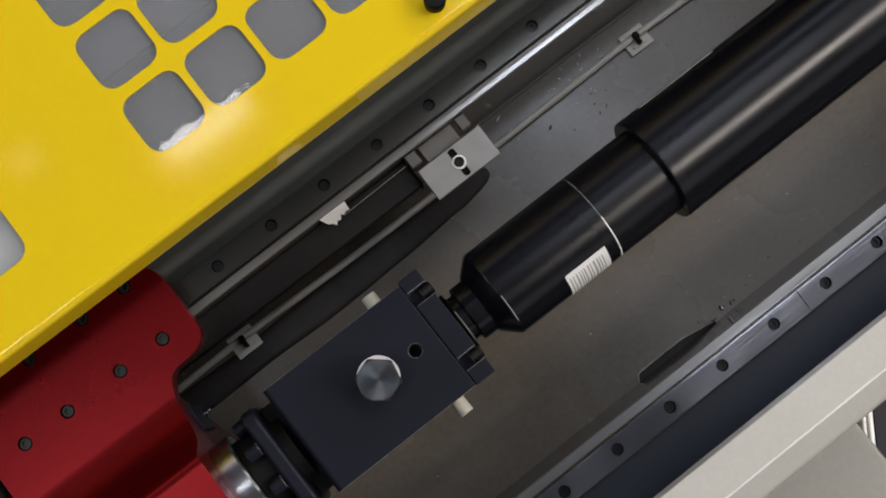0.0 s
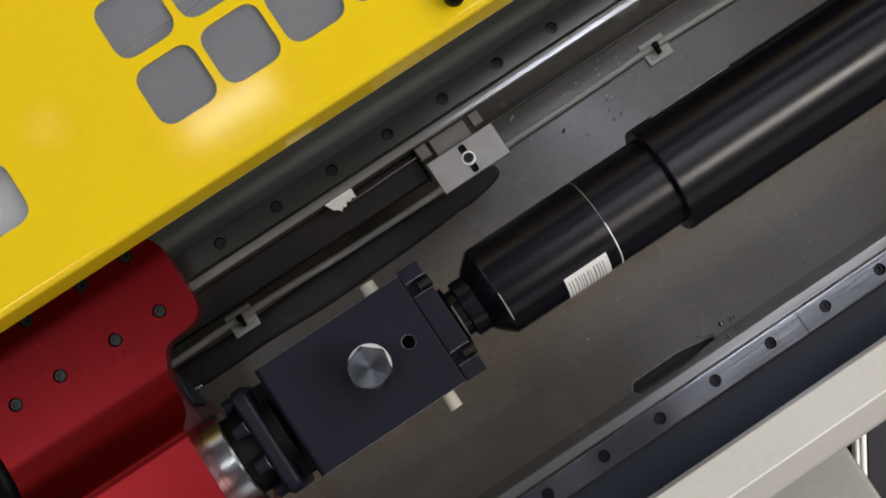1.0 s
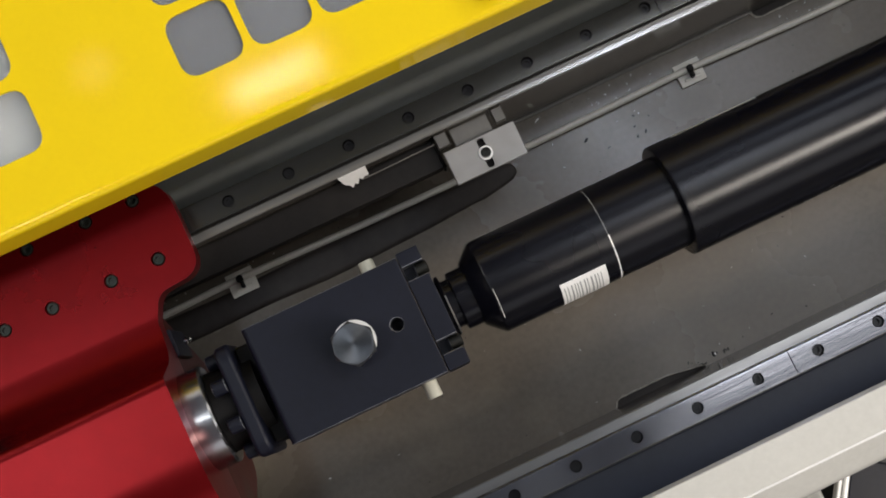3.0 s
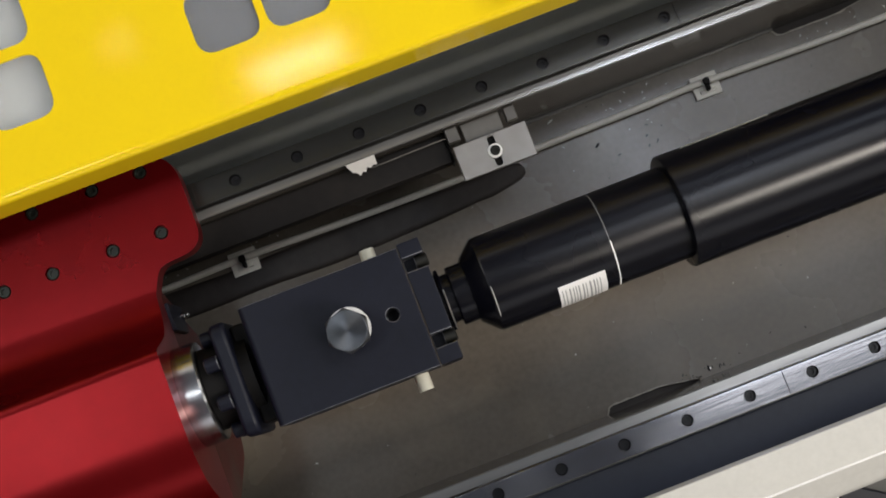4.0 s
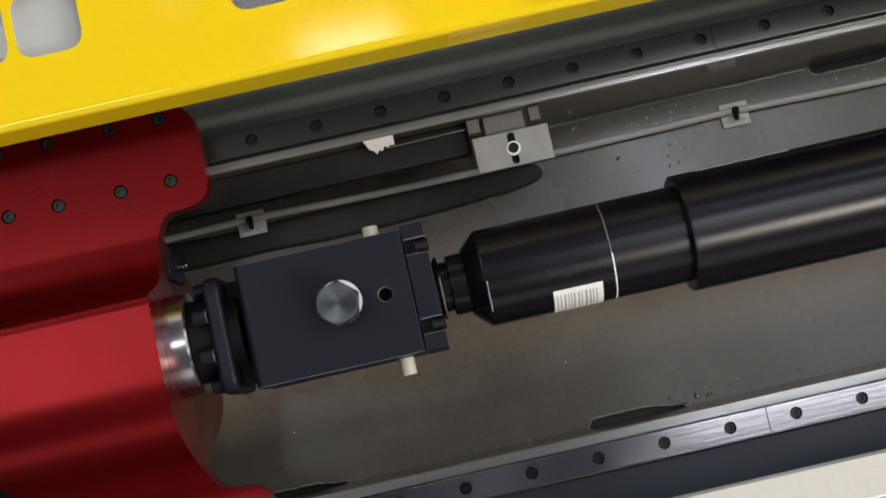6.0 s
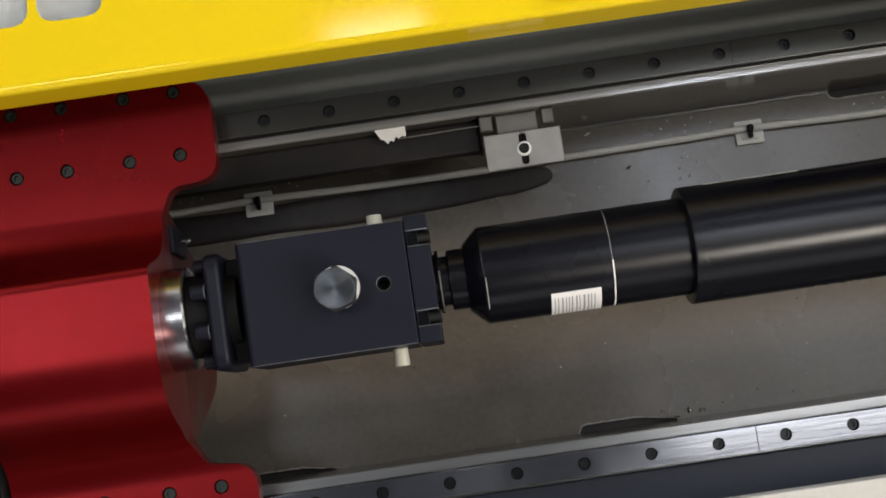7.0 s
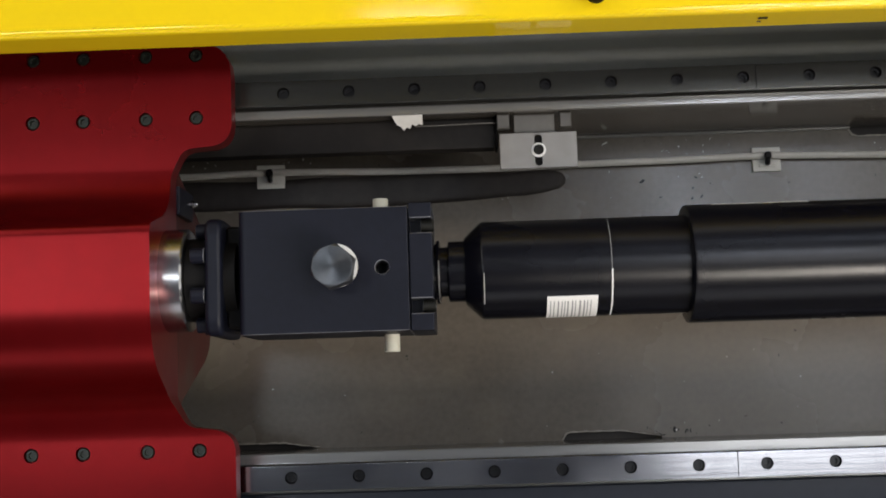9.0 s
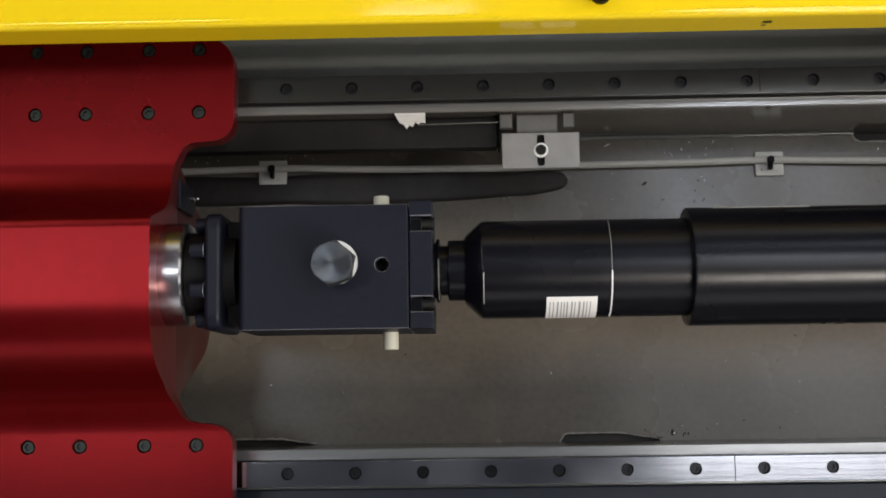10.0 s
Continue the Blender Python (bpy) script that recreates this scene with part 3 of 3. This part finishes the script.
duct = thing("cable_duct", (0.0, 0.135, 0.90), "black cable duct along the inside of the bed wall", "cable duct")
on(duct, part("duct_body", box(bmesh.new(), -0.30, 0.1930, 0.1300, 0.1580, 0.925, 0.9455, 0.002, 2), M_RUBBER))
on(duct, part("duct_lid", box(bmesh.new(), -0.30, 0.1930, 0.1290, 0.1582, 0.9458, 0.9500, 0.0018, 2), M_RUBBER))
on(duct, part("end_cap", box(bmesh.new(), 0.1932, 0.1955, 0.1285, 0.1580, 0.9245, 0.9505, 0.0008, 1), M_RUBBER))

tape = thing("tape_scrap", (0.111, 0.157, 0.972), "torn scrap of white tape stuck to the wall edge", "tape")
bm = extrude(bmesh.new(), [(0.0968, 0.9775), (0.1252, 0.9775), (0.1250, 0.9655), (0.1212, 0.9668), (0.1180, 0.9640), (0.1155, 0.9672), (0.1128, 0.9610), (0.1100, 0.9632), (0.1070, 0.9590), (0.1042, 0.9642), (0.1010, 0.9660), (0.0990, 0.9712)], "y", 0.1566, 0.1572)
for v in bm.verts:
    v.co.y -= 0.55 * (0.9775 - v.co.z)
on(tape, part("strip", bm, M_TAG))


def cable_clip(x, y):
    c = thing("cable_clip", (x, y, FLOOR_Z), "square grey plastic cable tie base stuck to the trough floor", "cable clip", "cable clips")
    o = part("base", box(bmesh.new(), -0.0145, 0.0145, -0.0125, 0.0125, 0.0, 0.0042, 0.001, 2), M_CLIP, c)
    for s in (-1, 1):
        part("bridge", box(bmesh.new(), -0.0085, 0.0085, s * 0.0062 - 0.0018, s * 0.0062 + 0.0018, 0.0040, 0.0062, 0.0006, 1), M_CLIP, c)
    part("tie", box(bmesh.new(), -0.0020, 0.0020, -0.0070, 0.0070, 0.0042, 0.0134, 0.0014, 2), M_BLACK_MATT, c, "black cable tie")
    part("tie_head", box(bmesh.new(), -0.0036, 0.0030, -0.0005, 0.0060, 0.0095, 0.0146, 0.0008, 1), M_BLACK_MATT, c)
    return c


cable_clip(-0.0365, 0.1265)
cable_clip(0.4722, 0.1268)


def tube_along(points, r, n=10):
    bm = bmesh.new()
    rings = []
    for i, p in enumerate(points):
        d = (Vector(points[min(i + 1, len(points) - 1)]) - Vector(points[max(i - 1, 0)])).normalized()
        u = d.cross(Vector((0, 0, 1))).normalized()
        v = u.cross(d)
        rings.append([bm.verts.new(Vector(p) + r * (math.cos(t) * u + math.sin(t) * v)) for t in (2 * math.pi * k / n for k in range(n))])
    for A, B in zip(rings, rings[1:]):
        for k in range(n):
            bm.faces.new((A[k], A[(k + 1) % n], B[(k + 1) % n], B[k]))
    bm.faces.new(rings[0][::-1])
    bm.faces.new(rings[-1])
    return bm


def sag(x):
    """The cable's line: drawn tight at its clips, a little slack between them."""
    knots = ((-0.6, 0.1275), (-0.12, 0.1284), (-0.05, 0.1301), (-0.015, 0.1300), (0.09, 0.1270), (0.20, 0.1264), (0.28, 0.1279), (0.40, 0.1288), (0.455, 0.1303), (0.49, 0.1297), (0.60, 0.1267), (1.3, 0.1270))
    return sum(float(np.interp(x + d, [k[0] for k in knots], [k[1] for k in knots])) for d in (-0.02, -0.01, 0.0, 0.01, 0.02)) / 5


pts = [(x, sag(x), FLOOR_Z + 0.0078) for x in np.linspace(-0.6, 1.3, 90)]
sensor_cable = tagged(finish("sensor_cable", tube_along(pts, 0.0036), M_CABLE), "thin grey sensor cable running along the trough floor", "cable")

wire = [(x, 0.1500 + 0.0008 * math.sin(x * 40), 0.9640 - 0.06 * (x - 0.118)) for x in np.linspace(0.118, 0.1985, 14)]
tagged(finish("sensor_wire", tube_along(wire, 0.0006, 8), M_BRACKET_DARK), "thin grey wire from the taped end to the bracket", "wire")

# ---------------------------------------------------------------- yellow guard
GY, GZ = 0.190, 1.160
guard = thing("safety_guard", (0.2, 0.5, GZ), "glossy yellow sheet metal guard with rounded square window holes", "machine guard")
prof = rounded([(GY, 1.118), (GY, GZ, 0.006), (0.92, GZ), (0.92, GZ - 0.002), (GY + 0.002, GZ - 0.002, 0.004), (GY + 0.002, 1.118)], 5)
sheet = part("sheet", extrude(bmesh.new(), prof, "x", -0.70, 1.40), M_YELLOW)
HOLES = [(0.0508 + 0.0598 * i, 0.2705 + 0.0632 * j) for i in range(6) for j in range(8)] + [(-0.1225 - 0.0598 * i, 0.2705 + 0.0632 * j) for i in range(5) for j in range(8)]
c = bmesh.new()
for x, y in HOLES:
    h = 0.0266
    extrude(c, rounded([(x - h, y - h, 0.0155), (x + h, y - h, 0.0155), (x + h, y + h, 0.014), (x - h, y + h, 0.014)], 6), "z", GZ - 0.01, GZ + 0.01)
cut(sheet, c)
on(guard, sheet)
pane = on(guard, part("clear_pane", box(bmesh.new(), -0.60, 0.62, 0.2448, 0.86, GZ - 0.0065, GZ - 0.0025), M_PANE, None, "clear polycarbonate window sheet"))
pane.visible_shadow = False
# unseen strip, added so the rear rail mirrors grey instead of yellow
on(guard, part("backing_strip", box(bmesh.new(), -0.65, 1.35, 0.1945, 0.2445, GZ - 0.016, GZ - 0.0070), M_STEP, None, "unseen grey strip added to darken the rear rail reflection"))
knob = lathe(bmesh.new(), [(GZ, 0.005), (GZ + 0.006, 0.005), (GZ + 0.007, 0.0085), (GZ + 0.018, 0.0090), (GZ + 0.021, 0.0075), (GZ + 0.0215, 0.001)], (0.2703, 0.2075, 0), "z", 28)
on(guard, part("knob", knob, M_BLACK_MATT, None, "round black plastic knob"))
for z, h, a, b in ((1.1420, 0.0026, 0.4020, 0.4042), (1.1420, 0.0026, 0.4046, 0.4064), (1.1420, 0.0026, 0.4068, 0.4092), (1.1325, 0.0012, 0.4030, 0.4060)):
    on(guard, part("print_mark", box(bmesh.new(), a, b, GY - 0.0006, GY - 0.0002, z - h, z + h), M_BLACK_MATT))

for x in (-0.7, 1.392):
    on(guard, part("end_plate", box(bmesh.new(), x, x + 0.008, 0.194, 0.9175, 0.99, GZ - 0.0025, 0.001, 1), M_YELLOW))
on(guard, part("back_plate", box(bmesh.new(), -0.70, 1.40, 0.918, 0.921, 0.70, GZ - 0.001, 0.001, 1), M_YELLOW))
o = part("rear_housing", box(bmesh.new(), X0, X1, 0.4005, 0.915, 0.0, 0.93, 0.004, 2), M_BED_TOP)
o.parent, o.matrix_parent_inverse = bed, Matrix.Translation((-0.3, 0, 0))

o = part("tray_plate", box(bmesh.new(), -0.62, -0.050, 0.2455, 0.905, 1.138, 1.1415, 0.001, 2), M_PANEL, None, "pale grey sheet right under the guard windows")
on(guard, o)

# ---------------------------------------------------------------- cream front cover
cover = thing("front_cover", (0.3, -0.26, 0.0), "cream painted sheet metal cover with a rounded edge along the bed", "machine cover")
prof = rounded([(-0.2075, 1.095), (-0.2075, 1.117, 0.0015), (-0.2400, 1.117, 0.0020), (-0.2650, 1.094, 0.020), (-0.2650, 0.0), (-0.2630, 0.0), (-0.2630, 1.0935, 0.018), (-0.2390, 1.115, 0.002),
                (-0.2095, 1.115), (-0.2095, 1.095)], 5)
on(cover, part("cover_sheet", extrude(bmesh.new(), prof, "x", -0.7, 1.4), M_CREAM))
on(cover, part("lower_panel", box(bmesh.new(), -0.7, 0.412, -0.46, -0.2655, 0.0, 0.80, 0.006, 2), M_PANEL))
# the fold's highlight, built as a thin bright bead
on(cover, part("edge_bead", tube_along([(x, -0.2398, 1.1166) for x in np.linspace(-0.69, 1.39, 30)], 0.0011), M_BRIGHT, None, "thin bright bead standing for the highlight along the fold"))

# ---------------------------------------------------------------- small leavings on the trough floor
def scatter(name, spots, material, label, category, size, seed):
    """Tiny irregular slivers lying on the trough floor, joined as one."""
    r = random.Random(seed)
    bm = bmesh.new()
    for x, y, k in spots:
        n = 5
        L, W = size * k * r.uniform(0.8, 1.6), size * k * r.uniform(0.35, 0.7)
        turn = r.uniform(0, math.pi)
        ring = []
        for i in range(n):
            a = 2 * math.pi * i / n + r.uniform(-0.3, 0.3)
            u, v = L * math.cos(a), W * math.sin(a)
            ring.append((x + u * math.cos(turn) - v * math.sin(turn), y + u * math.sin(turn) + v * math.cos(turn)))
        lo = [bm.verts.new((u, v, FLOOR_Z)) for u, v in ring]
        hi = [bm.verts.new((u * 0.9 + x * 0.1, v * 0.9 + y * 0.1, FLOOR_Z + size * 0.35 * r.uniform(0.5, 1.3))) for u, v in ring]
        for i in range(n):
            bm.faces.new((lo[i], lo[(i + 1) % n], hi[(i + 1) % n], hi[i]))
        bm.faces.new(hi)
    return tagged(finish(name, bm, material, smooth=0), label, category, kind="stuff")


rnd = random.Random(11)
dark = [(0.400, 0.1114, 1), (0.4144, 0.1048, 1), (0.3964, 0.1006, 1.2), (0.405, 0.0915, 1), (0.3951, 0.0899, 1.1), (0.3630, 0.0920, 1.3), (0.435, 0.0805, 0.8), (0.3447, 0.1092, 2.2)]
dark += [(0.3648, -0.1436, 1.6), (0.3760, -0.1460, 1.2), (0.3806, -0.1452, 1.0), (0.3505, -0.1482, 0.9), (0.4721, -0.1406, 0.8)]
dark += [(rnd.uniform(0.335, 0.40), rnd.uniform(-0.1495, -0.141), rnd.uniform(0.4, 0.9)) for _ in range(16)]
dark += [(rnd.uniform(-0.2, 1.2), rnd.uniform(-0.14, 0.15), rnd.uniform(0.3, 0.8)) for _ in range(90)]
scatter("dirt_specks", dark, M_BLACK_MATT, "dark dirt specks scattered on the trough floor", "dirt", 0.0016, 5)
bright = [(rnd.uniform(0.285, 0.44), rnd.uniform(0.135, 0.152), rnd.uniform(0.3, 0.8)) for _ in range(16)]
bright += [(rnd.uniform(0.55, 0.70), rnd.uniform(0.125, 0.147), rnd.uniform(0.4, 1.0)) for _ in range(16)]
bright += [(rnd.uniform(-0.12, 0.02), rnd.uniform(0.138, 0.153), rnd.uniform(0.5, 1.2)) for _ in range(12)]
bright += [(rnd.uniform(0.0, 0.8), rnd.uniform(-0.14, 0.12), rnd.uniform(0.3, 0.6)) for _ in range(40)]
bright += [(0.3083, 0.1499, 2.0), (0.3665, -0.1442, 1.2), (0.4939, -0.0947, 0.8), (0.4212, -0.0727, 0.7), (0.2446, -0.0826, 0.8), (-0.0387, -0.0910, 0.8)]
scatter("metal_chips", bright, M_CHIP, "small bright metal chips scattered on the trough floor", "metal chips", 0.0013, 6)

# ---------------------------------------------------------------- dark sheet for the shadow under the bracket and duct
def shadow_edge(x):
    return 0.0008 * math.sin(x * 23) + 0.0006 * math.sin(x * 51 + 1)


top = [(x, 0.1240 + shadow_edge(x)) for x in np.linspace(-0.50, 0.245, 40)]
tip = [(0.256, 0.1235), (0.2635, 0.1205), (0.2665, 0.1150), (0.2655, 0.1095), (0.2600, 0.1050), (0.2480, 0.1020), (0.2250, 0.0985)]
low = [(x, 0.0928 + 0.0045 * max(0.0, (x - 0.1) / 0.11) + shadow_edge(x + 0.4)) for x in np.linspace(0.21, -0.50, 40)]
edge = [Vector((float(a), float(b))) for a, b in top + tip + low]
bm = bmesh.new()
rings = []
for inset, z in ((0.0, 0.0), (0.0004, 0.0012), (0.0015, 0.0024), (0.0035, 0.0033), (0.0070, 0.0038)):
    ring = []
    for k, p in enumerate(edge):
        d = (edge[(k + 1) % len(edge)] - edge[k - 1]).normalized()
        q = p + Vector((d.y, -d.x)) * inset
        ring.append(bm.verts.new((q.x, q.y, FLOOR_Z + z)))
    rings.append(ring)
for A, B in zip(rings, rings[1:]):
    for k in range(len(edge)):
        j = (k + 1) % len(edge)
        bm.faces.new((A[k], A[j], B[j], B[k]))
bm.faces.new(rings[-1])
bm.faces.new(rings[0][::-1])
tagged(finish("flat_hose", bm, M_FLOOR_SHADE), "thin dark sheet on the trough floor, standing for the bracket shadow", "hose")

on(saddle, part("nipple_bracket", box(bmesh.new(), -0.1045, -0.0935, 0.066, 0.092, 0.958, 1.0140, 0.0015, 2), M_BLACK_STEEL))
on(saddle, part("grease_nipple", lathe(bmesh.new(), [(-0.0936, 0.002), (-0.0936, 0.0034), (-0.0905, 0.0034), (-0.0895, 0.0020), (-0.0880, 0.0024), (-0.0865, 0.0014), (-0.0863, 0.0003)],
                                       (0, 0.0812, 0.9702), "x", 16), M_CHROME, None, "bright steel grease nipple"))

# ---------------------------------------------------------------- made-up cart for an unidentified pale bar and dark area
cart = thing("tool_cart", (0.520, -0.349, 0.0), "made-up dark cart with a pale metal edge, for an unidentified bar beside the machine", "cart")
cart.rotation_euler = (0, 0, radians(-34))
part("cart_body", box(bmesh.new(), 0.0, 0.55, -0.60, 0.0, 0.06, 0.49, 0.006, 2), M_BLACK_MATT, cart)
part("cart_top", box(bmesh.new(), 0.015, 0.55, -0.60, 0.0, 0.4905, 0.4995, 0.002, 1), M_BLACK_STEEL, cart)
for a, b in ((-0.0020, 0.0045), (0.0058, 0.0135)):
    part("edge_strip", box(bmesh.new(), a, b, -0.60, 0.0, 0.4905, 0.5060, 0.0025, 3), M_BRIGHT, cart, "bright metal edge strip")
for u in (0.05, 0.50):
    for v in (-0.55, -0.05):
        part("castor", lathe(bmesh.new(), [(v - 0.012, 0.010), (v - 0.010, 0.0300), (v + 0.010, 0.0300), (v + 0.012, 0.010)], (u, 0, 0.030), "y", 20), M_BLACK_MATT, cart)
        part("castor_fork", box(bmesh.new(), u - 0.010, u + 0.010, v - 0.016, v + 0.016, 0.045, 0.060, 0.002, 1), M_HEX, cart)

# ---------------------------------------------------------------- bellows behind the saddle
bellows = thing("way_bellows", (-0.50, 0, 0.98), "folded black rubber bellows covering the rails behind the saddle", "bellows")
for name, y0, y1 in (("front_bellows", -0.236, -0.128), ("centre_bellows", -0.127, 0.123), ("rear_bellows", 0.124, 0.238)):
    zig = [(-0.735, 1.002)]
    for k in range(24):
        zig += [(-0.735 + 0.02 * k, 1.0240), (-0.725 + 0.02 * k, 1.0300), (-0.7175 + 0.02 * k, 1.0235)]
    zig += [(-0.2575, 1.0235), (-0.2575, 1.002)]
    on(bellows, part(name, extrude(bmesh.new(), zig, "y", y0, y1), M_BLACK_MATT))

# flat faces keep flat shading beside their rounded edges
for ob in list(scene.objects):
    if ob.type == "MESH" and len(ob.data.polygons) > 6 and "screw" not in ob.name and not ob.name.startswith("bar"):
        ob.modifiers.new("normals", "WEIGHTED_NORMAL").keep_sharp = True
